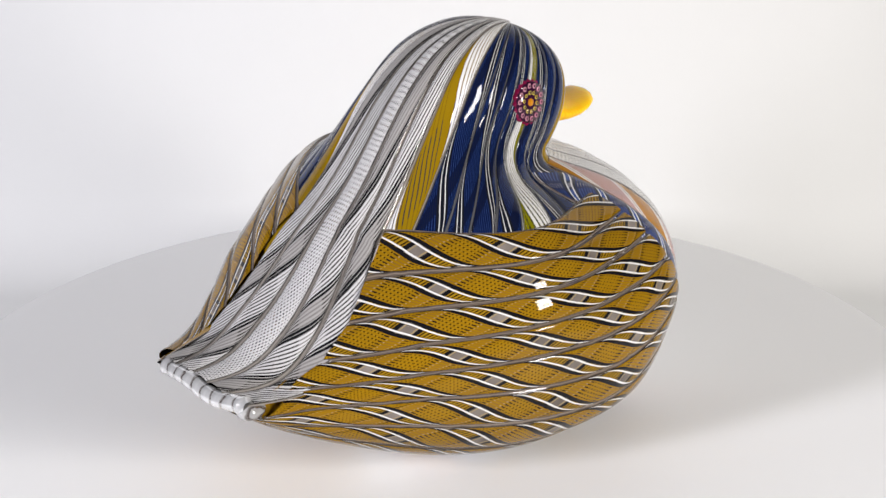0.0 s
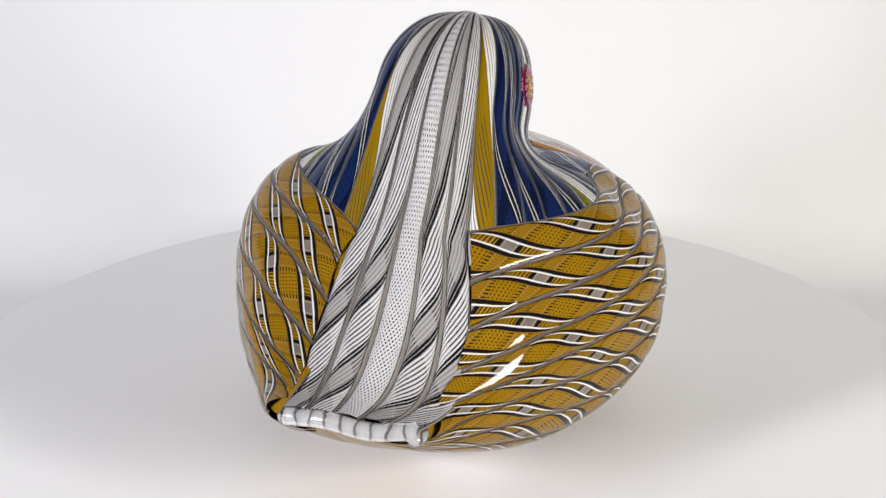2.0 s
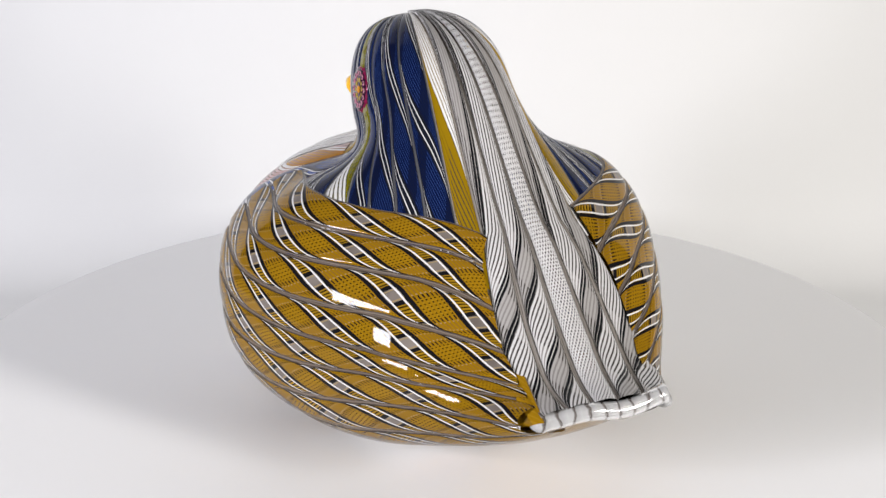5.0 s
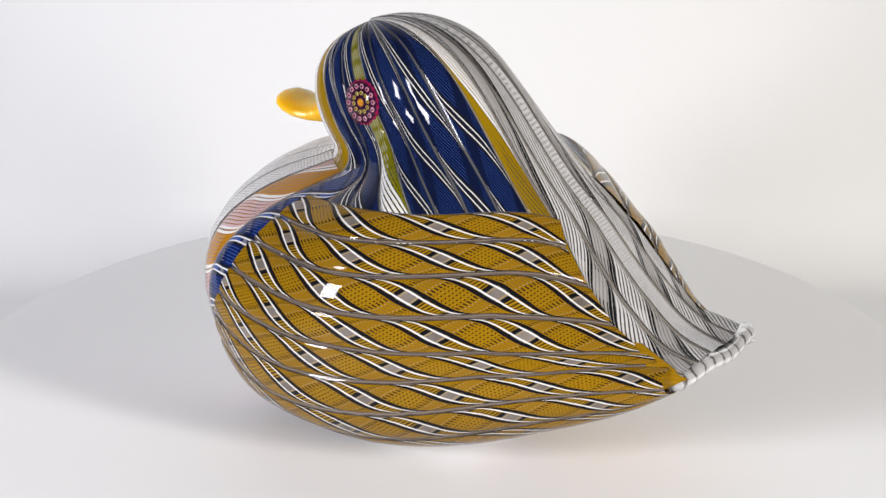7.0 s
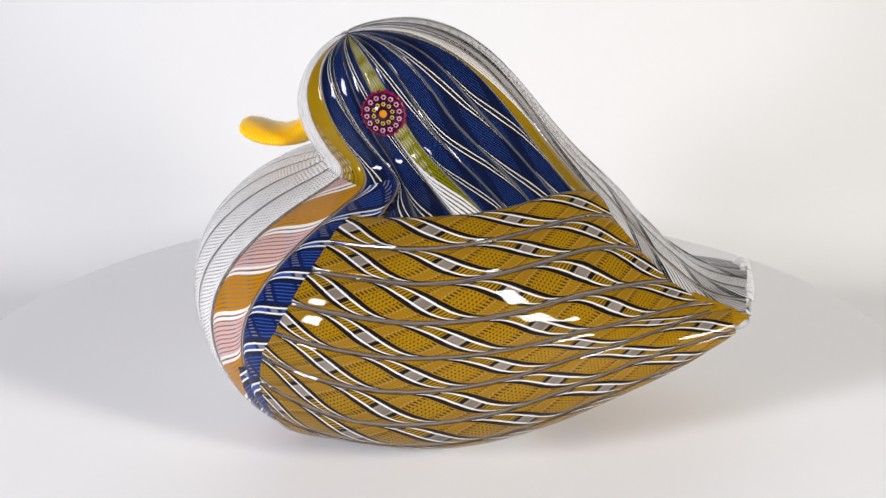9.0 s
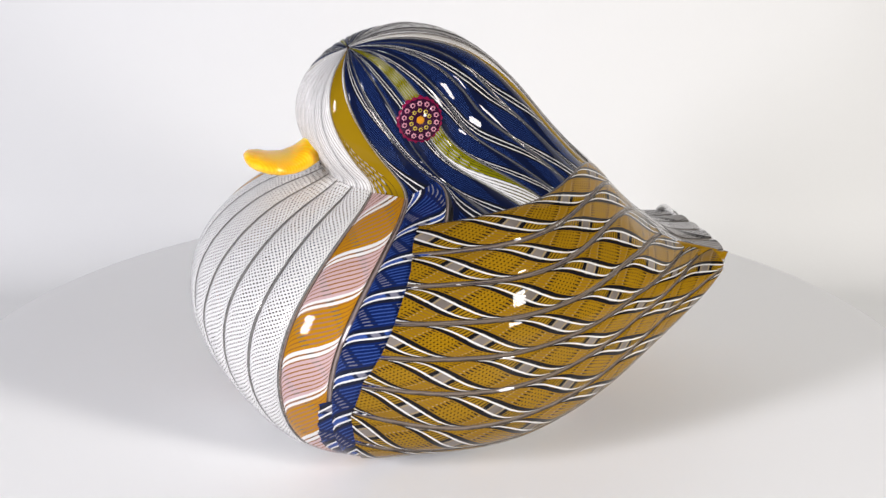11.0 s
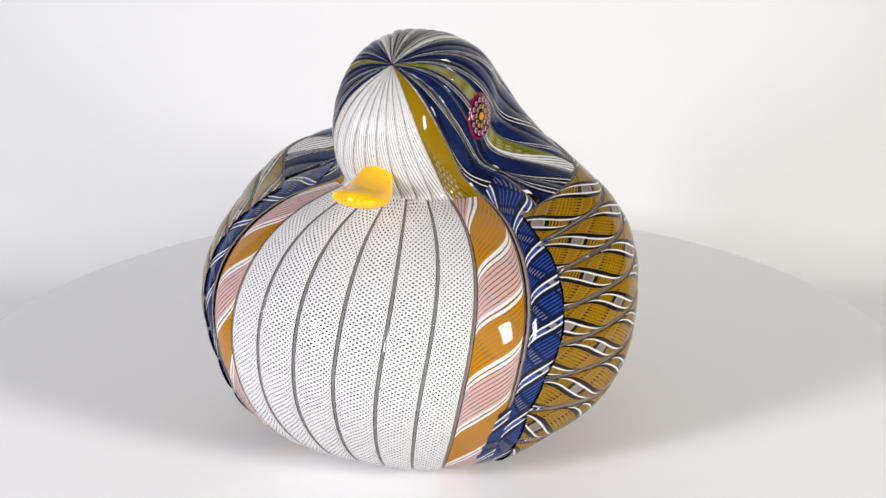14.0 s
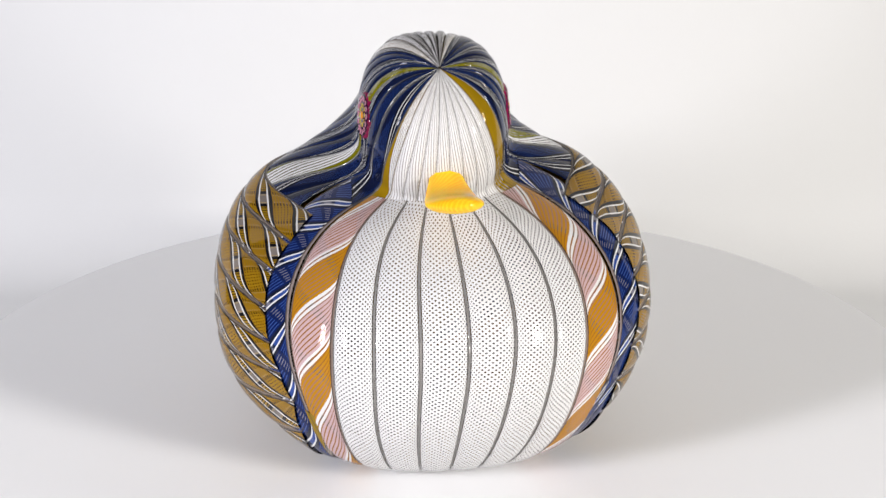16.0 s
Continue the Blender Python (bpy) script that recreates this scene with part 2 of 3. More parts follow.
def form(q):
    """About the distance of the points q from the glass surface."""
    x, y, z = q[..., 0], q[..., 1], q[..., 2]
    length = XB - XT
    u = (x - XT) / length
    uc = np.clip(u, 0.0, 0.9995)
    front = np.sqrt(1 - uc**4)
    w = np.maximum(knot(WIDTHS, uc) * front, 1e-4)
    h = np.maximum(knot(HEIGHTS, uc) * front, 1e-4)
    zc = knot(MIDDLES, uc)
    n = np.where(z > zc, 2.38, 2.63) - 0.04 * (uc - 0.5)
    yy = y - TAIL_SIDE * np.clip(1 - u / 0.6, 0, 1)**1.5
    rho = ((np.abs(yy) / w)**n + (np.abs(z - zc) / h)**n + 1e-12)**(1 / n)
    body = (rho - 1) * np.minimum(w, h)
    over = np.maximum(u - 0.9995, 0) * length + np.maximum(-u, 0) * length
    body = np.where(over > 0, np.sqrt(np.maximum(body, 0)**2 + over**2), body)
    br = np.sqrt(((x - .0311) / .0357)**2 + (y / .0524)**2 + ((z - .043) / .0321)**2 + 1e-12)
    breast = (br - 1) * br / np.sqrt(((x - .0311) / .0357**2)**2 + (y / .0524**2)**2 + ((z - .043) / .0321**2)**2 + 1e-9)
    body = melt(body, breast, .015)
    c, s = cos(0.1949), sin(0.1949)
    px, pz = x - HEAD[0], z - HEAD[1]
    xr, zr = c*px + s*pz, -s*px + c*pz
    a, b, d = .0324, .0178, .0232
    r2 = np.sqrt((xr / a)**2 + (zr / d)**2 + 1e-12)
    rh = (r2**3.18 + (np.abs(y) / b)**3.18)**(1 / 3.18)
    head = (rh - 1) * np.minimum(b, rh / np.sqrt((xr / a**2)**2 + (y / b**2)**2 + (zr / d**2)**2 + 1e-9))
    ax, az = -0.0572 - HEAD[0], 0.0393 - HEAD[1]
    t = np.clip((px*ax + pz*az) / (ax*ax + az*az), 0, 1)
    back = np.sqrt((px - t*ax)**2 + y**2 + (pz - t*az)**2 + 1e-12) - (.0144 + (.0025 - .0144)*t)
    k = .003 + .0120 * np.clip((.03 - x) / .03, 0, 1) + .022 * np.clip(-x / .05, 0, 1)
    return np.maximum(melt(melt(head, back, .02), body, k), -LIFT - z)


def skin(start, way):
    """Where rays from inside leave the glass."""
    s = np.linspace(0.0, 0.15, 151)
    f = form(start[..., None, :] + way[..., None, :] * s[:, None])
    last = np.where((f < 0).any(axis=-1), 150 - np.argmax((f < 0)[..., ::-1], axis=-1), 0)
    lo, hi = s[np.clip(last, 0, 149)], s[np.clip(last + 1, 0, 150)]
    for _ in range(14):
        mid = (lo + hi) / 2
        inside = form(start + way * mid[..., None]) < 0
        lo, hi = np.where(inside, mid, lo), np.where(inside, hi, mid)
    return start + way * lo[..., None]


def outward(p, e=1e-4):
    g = np.stack([form(p + d) - form(p - d) for d in np.eye(3) * e], -1)
    return g / (np.linalg.norm(g, axis=-1, keepdims=True) + 1e-12)


HEART = np.array([.003, 0, .068])
UP = np.array([.0239, 0, .0472]) / np.linalg.norm([.0239, 0, .0472])
AHEAD = np.array([UP[2], 0, -UP[0]])


def ray_globe(theta, phi):
    """Rays from the heart: theta degrees from the crown, phi degrees from the beak towards the left wing."""
    t, p = np.radians(theta), np.radians(phi)
    way = np.cos(t)[..., None] * UP + (np.sin(t) * np.cos(p))[..., None] * AHEAD + (np.sin(t) * np.sin(p))[..., None] * np.array([0, 1.0, 0])
    return np.broadcast_to(HEART, way.shape), way


def cane(name, material, parent, pts, proud, shift=0.0, label="", sunk=0.0004, draw=1.2, lip=0.00012, pace=None, mark=None):
    """One cane laid over the form: a rounded strip whose edges sink in.
    pace: how fast the twist goes at each row; mark: the height at which the twist starts anew."""
    v = np.linspace(0, 1, pts.shape[1])[None, :] * np.ones((pts.shape[0], 1))
    swell = proud * (1 - np.abs(2*v - 1)**3) - sunk - lip * (np.abs(2*v - 1) > 0.995)
    out = outward(pts, 0.0012)
    pts = pts + out * swell[..., None]
    turned = np.cross(pts[1:, :-1] - pts[:-1, :-1], pts[:-1, 1:] - pts[:-1, :-1])
    inwards = (turned * out[:-1, :-1]).sum() < 0
    mid = pts[:, pts.shape[1] // 2]
    wide = np.linalg.norm(pts[:, -1] - pts[:, 0], axis=1) + 1e-6
    thin = np.minimum(1.0, wide / np.quantile(wide, 0.8))**draw
    if pace is not None:
        thin = thin * pace
    run = np.concatenate([[0], np.cumsum(np.linalg.norm(np.diff(mid, axis=0), axis=1) * (thin[1:] + thin[:-1]) / 2)])
    if mark is not None:
        shift = -run[np.argmax((mid[:, 2] < mark) & (np.arange(len(mid)) > 8))]
    ahead = np.gradient(mid, axis=0)
    ahead /= np.linalg.norm(ahead, axis=1, keepdims=True) + 1e-12
    along = (run + shift)[:, None] + np.einsum("ijk,ik->ij", pts - mid[:, None], ahead) * thin[:, None]
    pts = pts + np.array([0, SIDE, LIFT])
    return part_mesh(name, grid_mesh(name, pts, along, v, inwards), material, parent, label)


def meridian(name, material, parent, left, right, t0, t1, steps, proud=0.0004, shift=0.0, label="", cross=13, sunk=0.0004, mark=None, ease=False):
    """A cane from the crown downwards between the angles left(theta) and right(theta); t1 may depend on phi."""
    s = np.linspace(0, 1, steps)[:, None] * np.ones((1, cross))
    v = np.linspace(0, 1, cross)[None, :] * np.ones((steps, 1))
    theta = 40 + 60 * s
    for _ in range(4):
        phi = left(theta) + (right(theta) - left(theta)) * v
        end = t1(phi[-1:]) if callable(t1) else t1
        begin = t0(phi[:1]) if callable(t0) else t0
        theta = begin + (end - begin) * s
    pts = skin(*ray_globe(theta, phi))
    if ease:
        # even out the form lengthwise, keeping its ends
        k = np.exp(-0.5 * (np.arange(-9, 10) / 3.5)**2)
        wide = np.pad(pts, ((9, 9), (0, 0), (0, 0)), mode="reflect", reflect_type="odd")
        pts = sum(w * wide[i:i + steps] for i, w in enumerate(k / k.sum()))
    return cane(name, material, parent, pts, proud, shift, label, sunk, mark=mark)


# ---- the setting ----
def turntable():
    top = tagged(new("turntable"), "round matt white turntable plate under the glass duck", "turntable")
    bm = bmesh.new()
    bmesh.ops.create_cone(bm, cap_ends=True, segments=160, radius1=DISC, radius2=DISC, depth=0.012,
                          matrix=Matrix.Translation((0, 0, -0.006)))
    rim = [e for e in bm.edges if len(e.link_faces) == 2 and any(len(f.verts) > 4 for f in e.link_faces)]
    bmesh.ops.bevel(bm, geom=rim, offset=0.0012, segments=3, affect="EDGES")
    part_mesh_flat(part("plate", bm, MAT_TABLE, top))
    bm = bmesh.new()
    bmesh.ops.create_cone(bm, cap_ends=True, segments=96, radius1=0.10, radius2=0.10, depth=0.018,
                          matrix=Matrix.Translation((0, 0, -0.021)))
    part_mesh_flat(part("foot", bm, MAT_TABLE, top))
    return top


def part_mesh_flat(ob):
    """Smooth sides, flat faces."""
    for p in ob.data.polygons:
        p.use_smooth = len(p.vertices) <= 4
    return ob


DISC, GROUND, BACK = 0.1555, -0.030, 0.175


def sweep():
    """White paper: a floor that curves up into the backdrop, with thickness."""
    prof = [(-0.27, 0.0), (BACK - 0.03, 0.0)]
    prof += [(BACK - 0.03 + 0.03 * sin(a), 0.03 - 0.03 * cos(a)) for a in np.linspace(0, pi / 2, 13)[1:]]
    prof += [(BACK + 0.005, 0.2), (BACK + 0.03, 0.75)]
    rows = []
    for shift in (0.0, 0.003):
        for x in (-0.27, 0.27):
            rows.append([(x, y + shift * 0.7, z + GROUND - shift) for y, z in prof])
    bm = bmesh.new()
    v = [[bm.verts.new(c) for c in r] for r in rows]
    m = len(prof)
    for i in range(m - 1):
        bm.faces.new((v[0][i], v[1][i], v[1][i + 1], v[0][i + 1]))
        bm.faces.new((v[2][i], v[2][i + 1], v[3][i + 1], v[3][i]))
        bm.faces.new((v[0][i], v[0][i + 1], v[2][i + 1], v[2][i]))
        bm.faces.new((v[1][i], v[3][i], v[3][i + 1], v[1][i + 1]))
    bm.faces.new((v[0][0], v[2][0], v[3][0], v[1][0]))
    bm.faces.new((v[0][-1], v[1][-1], v[3][-1], v[2][-1]))
    ob = part("backdrop", bm, MAT_SWEEP, None)
    return tagged(ob, "seamless white paper sweep behind the turntable", "backdrop", kind="structure")


def room():
    tagged(slab("table", (1.6, 2.1, 0.04), (0, -0.3, GROUND - 0.024), MAT_WALL), "plain table under the white paper", "table", kind="structure")
    tagged(slab("floor", (4.2, 4.2, 0.1), (0, -0.5, -0.85), MAT_WALL), "plain grey room floor", "floor", kind="structure")
    tagged(slab("ceiling", (4.2, 4.2, 0.1), (0, -0.5, 1.75), MAT_WALL), "plain light room ceiling", "ceiling", kind="structure")
    tagged(slab("wall_north", (4.2, 0.1, 2.5), (0, 1.65, 0.45), MAT_WALL), "plain light room wall", "wall", kind="structure")
    tagged(slab("wall_south", (4.2, 0.1, 2.5), (0, -2.65, 0.45), MAT_WALL), "plain light room wall", "wall", kind="structure")
    tagged(slab("wall_west", (0.1, 4.2, 2.5), (-2.15, -0.5, 0.45), MAT_WALL), "plain light room wall", "wall", kind="structure")
    tagged(slab("wall_east", (0.1, 4.2, 2.5), (2.15, -0.5, 0.45), MAT_WALL), "plain light room wall", "wall", kind="structure")


# ---- the duck ----
THETA = np.array([0, 26, 45, 57, 67, 76, 83, 90, 99, 108, 120, 150.])
# angles of the seams on the left and on the right half of the breast
EDGE_WHITE = {1: np.array([38, 38, 44, 47, 44, 37.5, 33, 29, 25.5, 22, 18, 14.]),
              -1: np.array([30, 31, 37, 41, 37.5, 31, 28, 26, 24, 21.5, 18, 14.])}
EDGE_ACCENT = {1: np.array([56, 56, 63, 68, 67, 57, 50, 43.5, 38, 33, 28, 22.]),
               -1: np.array([38, 40, 48, 53, 54, 49, 42.5, 37.5, 32, 28, 25, 20.])}
EDGE_BLUE = {1: np.array([72, 72, 80, 88, 93, 86, 73, 62, 53, 46, 40, 33.]),
             -1: np.array([58, 60, 68, 78, 80, 74, 63, 51.5, 44, 38.5, 34, 28.])}


def bend(table):
    """The table as a smooth curve over theta."""
    fine = np.arange(-30.0, 211.0)
    k = np.exp(-0.5 * (np.arange(-12, 13) / 4.0)**2)
    soft = np.convolve(np.pad(np.interp(fine, THETA, table), 12, mode="edge"), k / k.sum(), mode="valid")
    return lambda theta: np.interp(theta, fine, soft)


def at(table, side=1):
    curve = bend(table[side])
    return lambda theta: side * curve(theta)


def breast_seam(k):
    """The seams of the white canes, k from -3 to 3, evenly spread between the two edges."""
    share, left, right = (k + 3) / 6, bend(EDGE_WHITE[1]), bend(EDGE_WHITE[-1])
    return lambda theta: share * left(theta) - (1 - share) * right(theta)


def between(a, b, t0, t1):
    """An angle that goes from a high up to b at the wing."""
    return lambda theta: a + (b - a) * np.clip((theta - t0) / (t1 - t0), 0, 1)


def wing_top(phi):
    p = np.where(phi > 188, 360 - phi, phi)
    return 79.5 + (p - 75) * 0.44


def crease(phi):
    """Where the head sits down into the breast."""
    return 46.3 + 11.0 * np.minimum(1.6, np.abs(phi) / 56)**2


def duck_front(duck):
    for k in range(-3, 3):
        meridian("breast_cane", MAT_BREAST, duck, breast_seam(k), breast_seam(k + 1), crease, 150, 100, 0.0005, 0.0031 * k, ease=True)
    for k in range(-4, 4):
        meridian("face_cane", MAT_FACE, duck, breast_seam(k * 0.75), breast_seam((k + 1) * 0.75), 0.5, crease, 60, 0.0003, 0.0023 * k * k + 0.0011 * k)
    for side in (1, -1):
        a, b, c = at(EDGE_WHITE, side), at(EDGE_ACCENT, side), at(EDGE_BLUE, side)
        lo, hi = (b, c) if side > 0 else (c, b)
        a, b = (a, b) if side > 0 else (b, a)
        meridian("accent_cane", MAT_ACCENT, duck, a, b, crease, 150, 90, 0.0005, 0.0147 if side > 0 else 0.0, "orange and pink twisted cane", ease=True)
        meridian("cheek_cane", MAT_CHEEK, duck, a, b, 0.5, crease, 60, 0.0003, 0.01, "yellow threaded cane", mark=None if side > 0 else 0.089)
        meridian("blue_cane", MAT_BLUE, duck, lo, hi, 62, 150, 80, 0.0006, 0.004 * side, "blue ribbon cane with white and black threads")
        meridian("brow_cane", MAT_HEAD, duck, lo, hi, 0.5, 64, 60, 0.0003, 0.02)


# seams of the head canes on each side: high up on the head, and low down at the wing
HEAD_HIGH = {1: (72, 87, 101, 112, 124, 136, 148, 161, 169), -1: (60, 77, 92, 102, 112, 122, 132, 142.5, 154)}
HEAD_LOW = {1: (88, 100, 111, 120.5, 129, 140, 151, 161.5, 169.5), -1: (76, 86, 94, 106, 114.5, 122.5, 130, 141, 151)}


def duck_head(duck):
    flip = (lambda f: (lambda th: 360 - f(th)))
    for side in (1, -1):
        hi, lo = HEAD_HIGH[side], HEAD_LOW[side]
        for k in range(8):
            mat, name, mark = MAT_HEAD, "head_cane", None
            if k == 2:
                mat, name, mark = MAT_LIME, "lime_cane", 0.081 if side > 0 else 0.090
            if k == 7:
                mat, name, mark = MAT_YELLOW, "yellow_cane", 0.098 if side > 0 else 0.1035
            a, b = between(hi[k], lo[k], 40, 95), between(hi[k + 1], lo[k + 1], 40, 95)
            if k == 0:
                a = bend(EDGE_BLUE[side])
            if side < 0:
                a, b = flip(b), flip(a)
            meridian(name, mat, duck, a, b, 0.5, lambda p, more=(14 if k < 2 else 4): wing_top(p) + more, 80, 0.0004, 0.0155 * k + (0.03 if side < 0 else 0), mark=mark)


def back_strip(first, last, v0, v1, steps=110, cross=13):
    """Points of a cane from the crown over the nape, then straight down the back to the tail."""
    upper = 70
    s = np.linspace(0, 1, upper)[:, None] * np.ones((1, cross))
    v = np.linspace(0, 1, cross)[None, :] * np.ones((upper, 1))
    theta = 0.5 + (112 - 0.5) * s
    top = skin(*ray_globe(theta, first(theta) + (last(theta) - first(theta)) * v))
    neck = top[-1]
    y_end = -0.0070 + 0.0186 * (1 - 2 * (v0 + (v1 - v0) * np.linspace(0, 1, cross)))
    end = np.stack([np.full(cross, -0.0905), y_end], -1)
    t = np.linspace(0, 1, steps - upper + 1)[1:, None, None]
    flat = neck[None, :, :2] + (end[None] - neck[None, :, :2]) * t
    # the panel swells sideways before it runs out into the tail
    vv = v0 + (v1 - v0) * np.linspace(0, 1, cross)
    flat[..., 1] += (0.003 * (1 - vv) - 0.0072 * vv)[None, :] * np.sin(pi * t[..., 0])**0.8
    start = np.concatenate([flat, np.full((*flat.shape[:2], 1), 0.0365)], -1)
    way = np.zeros_like(start)
    way[..., 2] = 1.0
    low = skin(start, way)
    low[..., 2] = np.maximum(low[..., 2], 0.0372)
    return np.concatenate([top, low], 0)


def duck_back(duck):
    for k in range(5):
        a, b = 169.5 + 39.5 * k / 5, 169.5 + 39.5 * (k + 1) / 5
        first, last = between(169 + 37 * k / 5, a, 40, 95), between(169 + 37 * (k + 1) / 5, b, 40, 95)
        pts = back_strip(first, last, k / 5, (k + 1) / 5)
        if k == 2:
            cane("back_cane", MAT_SPINE, duck, pts, 0.0009, 0.0, "white lattice cane down the back")
        else:
            # the glass is drawn out over the head, so the twist is slower there
            pace = np.interp(np.arange(len(pts)), [0, 60, 78, len(pts)], [0.35, 0.40, 1.0, 1.0])
            cane("back_cane", MAT_BACK, duck, pts, 0.0009, (0.006, 0.016, 0, 0.004, 0.022)[k], "white threaded cane with black spirals", pace=pace)


def duck_flanks(duck):
    """Amber canes under the edges of the back, that the wings overlap."""
    for a, b in ((138, 171), (206, 238)):
        meridian("flank_cane", MAT_FLANK, duck, between(a, a, 100, 150), between(b, b, 100, 150), 106, 141, 50, 0.0002, 0.004, "", 13, 0.0009)


def duck_base(duck):
    """The canes that run on underneath, below the wings."""
    mats = [MAT_BLUE, MAT_YELLOW, MAT_FACE, MAT_ACCENT]
    edges = np.linspace(26, 334, 15)
    for k in range(14):
        a, b = edges[k], edges[k + 1]
        meridian("base_cane", MAT_FLANK if 5 <= k <= 8 else mats[k % 4], duck, between(a, a, 100, 150), between(b, b, 100, 150), 97 + 41 * sin(radians((a + b) / 4))**2, 178, 30, 0.0002, 0.003 * k)


ALPHA = np.array([40, 29.5, 20.5, 11, 2, -7.5, -18.5, -32, -48.])


def wing(duck, side):
    top = new("left_wing" if side > 0 else "right_wing")
    top.name = "wing"
    top.parent = duck
    tagged(top, "amber twisted canes laid as a wing")
    if side > 0:
        xe = np.array([-46, -51, -59, -68, -77, -86, -87.5, -87.5, -87]) / 1000
        ae = np.array([72, 60, 46, 24, 7, 4, -6, -18, -34.])
    else:
        xe = np.array([-38, -48, -56, -65, -76, -86, -89, -90, -90]) / 1000
        ae = np.array([57, 41, 24, 8, -4, -12, -20, -30, -42.])
    windows = (-4.4, -9.2, -3.7, -12.9, -1.8, 6.7, 15.9, 15.4) if side > 0 else (-35.1, -35.4, -45.9, -57.4, -50.8, -53.8, -50, -48)
    for k in range(8):
        steps, cross = 90, 15
        s = np.linspace(0, 1, steps)[:, None]
        v = np.linspace(0, 1, cross)[None, :]
        mid = ALPHA[k] + (ALPHA[k + 1] - ALPHA[k]) * v
        end = ae[k] + (ae[k + 1] - ae[k]) * v
        xend = xe[k] + (xe[k + 1] - xe[k]) * v
        # front edge of the wing follows the blue cane
        if side > 0:
            xf = np.interp(mid, [-55, -35, -20, -6, 12, 25, 33, 40], [0.033, 0.041, 0.044, 0.042, 0.033, 0.026, 0.023, 0.019])
        else:
            xf = np.interp(mid, [-55, -35, -20, -6, 7, 22, 33, 40], [0.036, 0.047, 0.052, 0.0505, 0.0455, 0.036, 0.030, 0.025])
        x = xf + (xend - xf) * s
        dip = 2.5 + (5.0 * np.clip((mid - 8) / 32, 0, 1) if side < 0 else 0)
        a = mid - dip * np.sin(pi * s) + (end - mid) * s**(3.5 if side > 0 else 4.5)
        zc = np.interp(x, [-0.092, -0.07, -0.045], [0.0365, 0.039, 0.042])
        yc = TAIL_SIDE * np.clip(1 - (x - XT) / (0.6 * (XB - XT)), 0, 1)**1.5
        start = np.stack([x, yc, zc], -1)
        r = np.radians(a)
        way = np.stack([0 * a, side * np.cos(r), np.sin(r)], -1)
        pts = skin(start, way)
        if side < 0:
            pts = pts[::-1]
        # each cane's clear window lies at its own place along the wing
        mid = pts[:, cross // 2]
        run = np.concatenate([[0], np.cumsum(np.linalg.norm(np.diff(mid, axis=0), axis=1))])
        shift = 0.69 * 0.0245 - run[np.argmin(np.abs(mid[:, 0] - windows[k] / 1000))]
        cane("wing_cane", MAT_WING, top, pts, 0.00045, shift, "", -0.0004, 0.0, 0.0005)
    return top


def surface_frame(point):
    """The pose of something set on the form near a point: z points outwards."""
    p = np.array(point)
    for _ in range(12):
        p = p - outward(p) * form(p)
    z = Vector(outward(p))
    x = Vector((0, 0, 1)).cross(z).normalized()
    y = z.cross(x)
    m = Matrix((x, y, z)).transposed().to_4x4()
    m.translation = Vector(p) + Vector((0, SIDE, LIFT))
    return m


def star(bm, at_m, radius, points, height, dip=0.78):
    """A small raised floret."""
    lower, upper = [], []
    for i in range(points * 2):
        r = radius * (1.0 if i % 2 else dip)
        a = pi * i / points
        lower.append(bm.verts.new(at_m @ Vector((r * cos(a), r * sin(a), 0))))
        upper.append(bm.verts.new(at_m @ Vector((0.8 * r * cos(a), 0.8 * r * sin(a), height))))
    c = bm.verts.new(at_m @ Vector((0, 0, height)))
    m = len(lower)
    for i in range(m):
        j = (i + 1) % m
        bm.faces.new((lower[i], lower[j], upper[j], upper[i]))
        bm.faces.new((upper[i], upper[j], c))


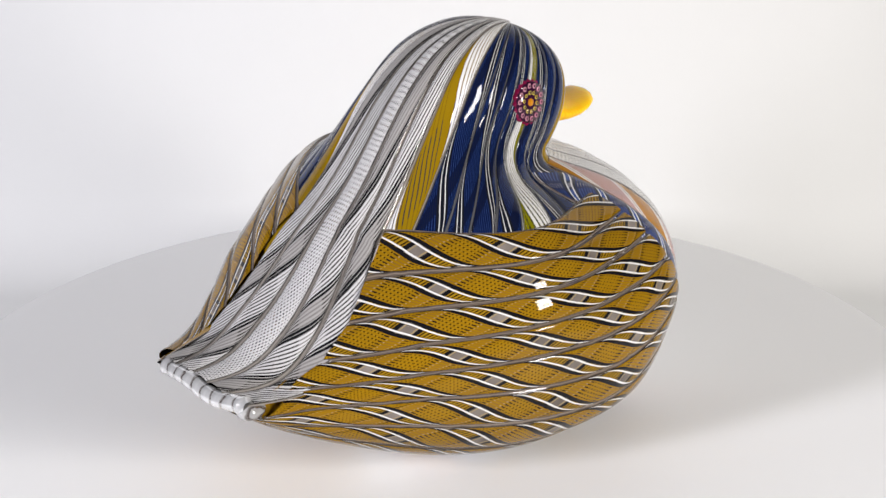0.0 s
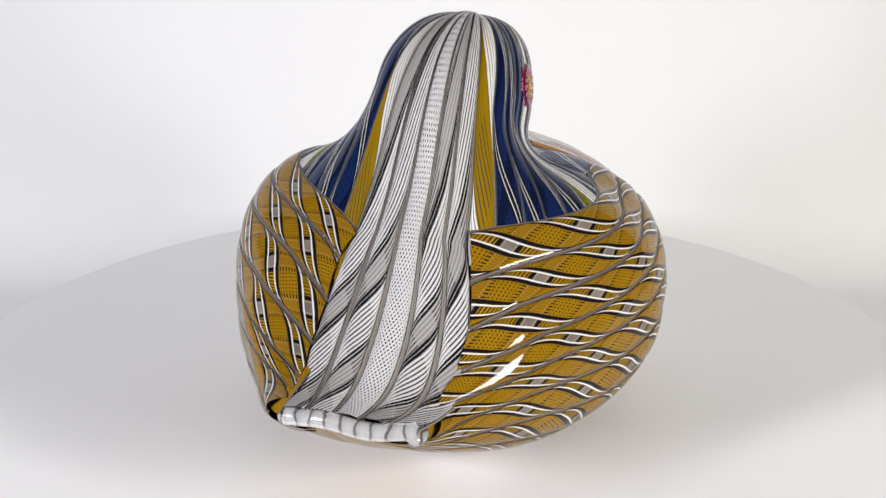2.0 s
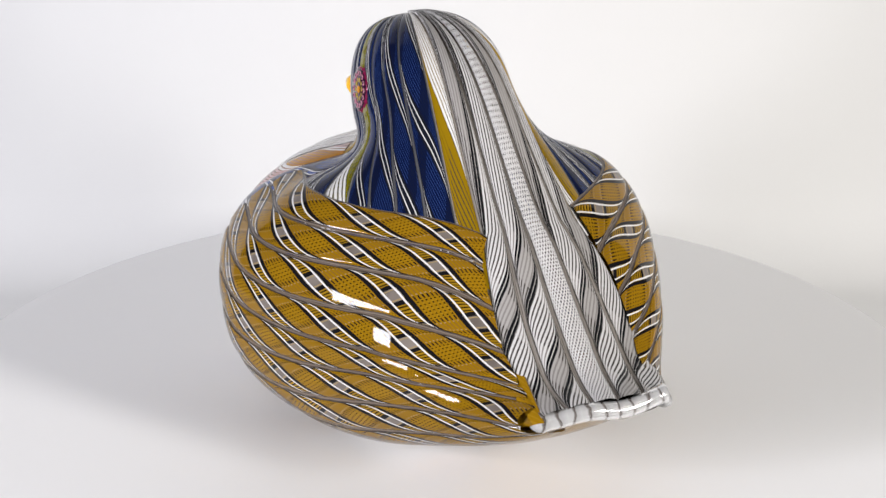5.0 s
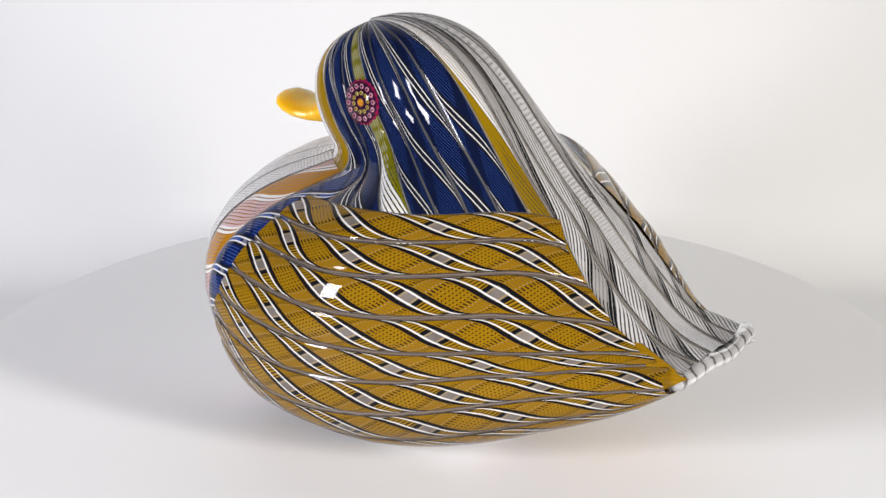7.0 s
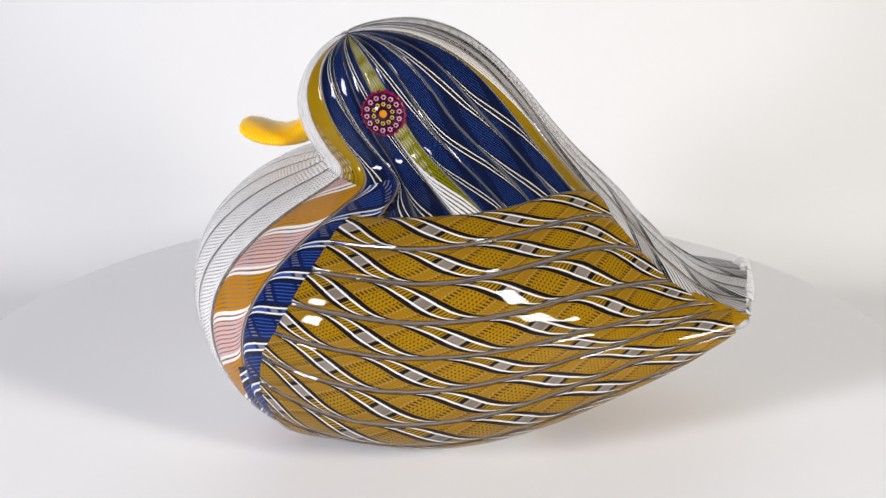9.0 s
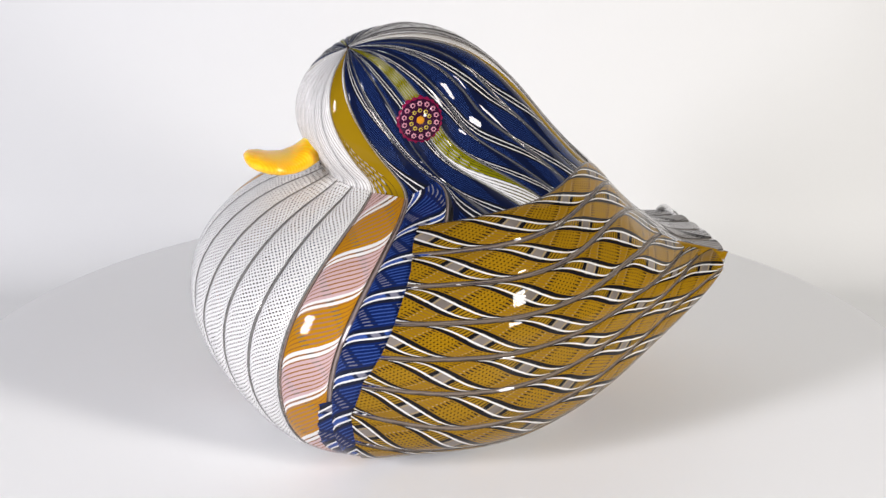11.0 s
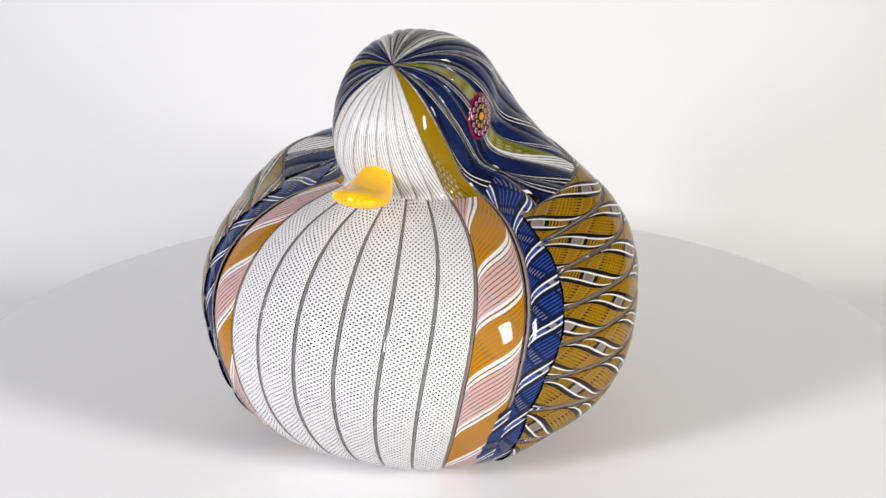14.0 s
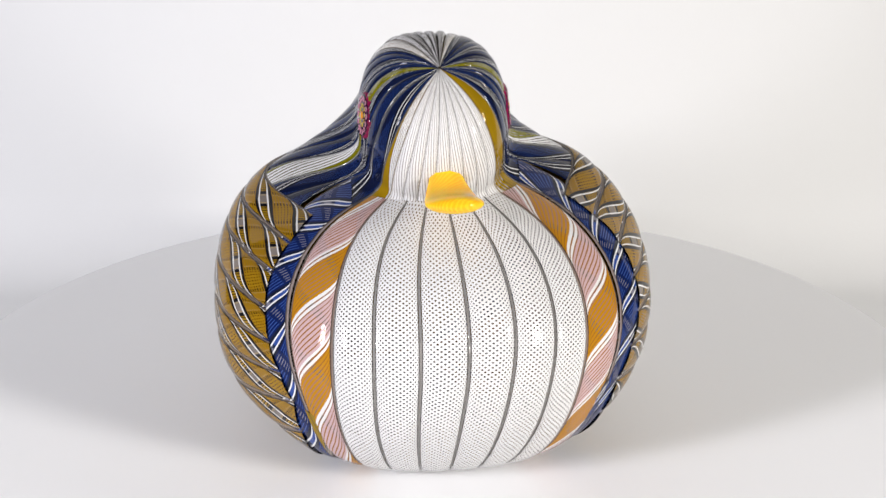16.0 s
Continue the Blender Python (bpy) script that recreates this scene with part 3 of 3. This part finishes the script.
def eye(duck, side):
    m = surface_frame((0.0125 if side > 0 else 0.0156, side * 0.02, 0.0967)) @ Matrix.Translation((0, 0, -0.0030)) @ Matrix.Scale(1.1, 4)
    bm = bmesh.new()
    ribs, rings = 84, [(0.0061, -0.002), (0.0064, 0.0), (0.0064, 0.0016), (0.0061, 0.0023), (0.0056, 0.0027), (0.0052, 0.0028)]
    loops = []
    for r, z in rings:
        loops.append([bm.verts.new(m @ Vector(((r - 0.00022 * (1 - cos(21 * 2 * pi * i / ribs))) * cos(2 * pi * i / ribs),
                                               (r - 0.00022 * (1 - cos(21 * 2 * pi * i / ribs))) * sin(2 * pi * i / ribs), z)))
                      for i in range(ribs)])
    for a, b in zip(loops, loops[1:]):
        for i in range(ribs):
            j = (i + 1) % ribs
            bm.faces.new((a[i], a[j], b[j], b[i]))
    ob = part("eye", bm, MAT_RIM, duck, "magenta ribbed glass eye with a flower-patterned face")
    bm = bmesh.new()
    bmesh.ops.create_cone(bm, cap_ends=True, segments=48, radius1=0.0057, radius2=0.0053, depth=0.001,
                          matrix=m @ Matrix.Translation((0, 0, 0.0024)))
    part("face", bm, MAT_DARK, ob, "dark plum glass ground")
    for count, ring, size, mat, name in ((14, 0.0043, 0.00082, MAT_PETAL, "pink_floret"), (10, 0.0025, 0.00068, MAT_FLORET, "yellow_floret")):
        for i in range(count):
            a = 2 * pi * (i + 0.5) / count
            at_m = m @ Matrix.Translation((ring * cos(a), ring * sin(a), 0.0028)) @ Matrix.Rotation(a, 4, "Z")
            bm = bmesh.new()
            star(bm, at_m, size, 6, 0.00022)
            fl = part(name, bm, mat, ob)
            bm = bmesh.new()
            star(bm, at_m @ Matrix.Translation((0, 0, 0.0002)), size * 0.42, 8, 0.00012, 1.0)
            part(name + "_heart", bm, MAT_DARK, ob)
    bm = bmesh.new()
    star(bm, m @ Matrix.Translation((0, 0, 0.0028)), 0.0011, 10, 0.0004, 0.95)
    part("core", bm, MAT_CORE, ob, "amber glass centre")


def beak(duck):
    """A flat bill that swells out of the face and curls up a little at its tip."""
    rows = [(.031, .0868, .0042, .0046), (.0355, .0860, .0044, .0046), (.0385, .0842, .0050, .0042), (.0415, .0828, .0062, .0033),
            (.045, .0822, .0072, .0027), (.0490, .0826, .0078, .0027), (.0525, .0836, .0076, .0028), (.0552, .0844, .0064, .0024),
            (.0568, .0847, .0042, .0016), (.0574, .0847, .0012, .0005)]
    bm = bmesh.new()
    loops = []
    for x, z, w, h in rows:
        loops.append([bm.verts.new((x, SIDE + 0.075 * (x - 0.031) + w * cos(a), LIFT + z + h * sin(a))) for a in np.linspace(0, 2 * pi, 33)[:-1]])
    for a, b in zip(loops, loops[1:]):
        for i in range(32):
            j = (i + 1) % 32
            bm.faces.new((a[i], a[j], b[j], b[i]))
    bm.faces.new(loops[-1])
    bmesh.ops.recalc_face_normals(bm, faces=bm.faces[:])
    part("beak", bm, MAT_BEAK, duck, "glossy orange glass bill")


def tail_lip(duck):
    """The pinched rim of clear glass that closes the tail."""
    bm = bmesh.new()
    loops = []
    for t in np.linspace(-1, 1, 41):
        y = SIDE - 0.0073 + 0.0192 * t
        swell = 1 + 0.25 * max(0, abs(t) - 0.85) / 0.15
        r = 0.0025 * swell * (1 if abs(t) < 0.999 else 0.5)
        x = -0.0905 + 0.002 * t * t
        loops.append([bm.verts.new((x + r * cos(a), y, LIFT + 0.0358 + 0.0006 * sin(5 * t) + r * sin(a))) for a in np.linspace(0, 2 * pi, 17)[:-1]])
    for a, b in zip(loops, loops[1:]):
        for i in range(16):
            j = (i + 1) % 16
            bm.faces.new((a[i], a[j], b[j], b[i]))
    bm.faces.new(loops[0])
    bm.faces.new(loops[-1][::-1])
    # pulled corners of the lip
    for t in (-1, 1):
        at_m = Matrix.Translation((-0.0868, SIDE - 0.0073 + 0.0184 * t, LIFT + 0.0345)) @ Matrix.Diagonal((0.0044, 0.0026, 0.0024, 1))
        bmesh.ops.create_uvsphere(bm, u_segments=20, v_segments=12, radius=1.0, matrix=at_m)
    part("tail_lip", bm, MAT_LIP, duck, "clear glass lip with white streaks")


def lip_glass():
    n = Nodes("streaked_clear_glass")
    st = n.add("ShaderNodeTexCoord").outputs["Object"]
    sep = n.add("ShaderNodeSeparateXYZ")
    n.plug(st, sep.inputs[0])
    f = n.math("FRACT", n.math("ADD", n.math("MULTIPLY", sep.outputs[1], 230.0), n.math("MULTIPLY", n.noise(200.0), 0.8)))
    col = n.ramp(f, [(0.0, (0.8, 0.8, 0.8)), (0.45, (0.6, 0.6, 0.6)), (0.5, (0.12, 0.09, 0.08)), (0.62, (0.3, 0.28, 0.27)), (0.7, (0.75, 0.75, 0.75))])[0]
    body = n.principled(Base_Color=col, Roughness=0.1, Coat_Weight=1.0)
    m = n.add("ShaderNodeMixShader")
    m.inputs[0].default_value = 0.5
    n.plug(clear_skin(n), m.inputs[1])
    n.plug(body.outputs[0], m.inputs[2])
    return n.end(m.outputs[0])


MAT_LIP = lip_glass()


def glass_duck():
    duck = tagged(new("glass_duck"), "glossy blown glass duck of amber, blue and white twisted canes", "figurine")
    duck_front(duck)
    duck_head(duck)
    duck_back(duck)
    duck_flanks(duck)
    duck_base(duck)
    wing(duck, 1)
    wing(duck, -1)
    eye(duck, 1)
    eye(duck, -1)
    beak(duck)
    tail_lip(duck)
    return duck


room()
sweep()
table = turntable()
duck = glass_duck()


def motions():
    """The plate turns steadily and carries the duck."""
    rows = [(t, pose(AXIS, 0, 0, 0, 0, 90.05 + 14.777 * (t - 3.4))) for t in range(17)]
    walk(table, rows)
    walk(duck, rows)


motions()
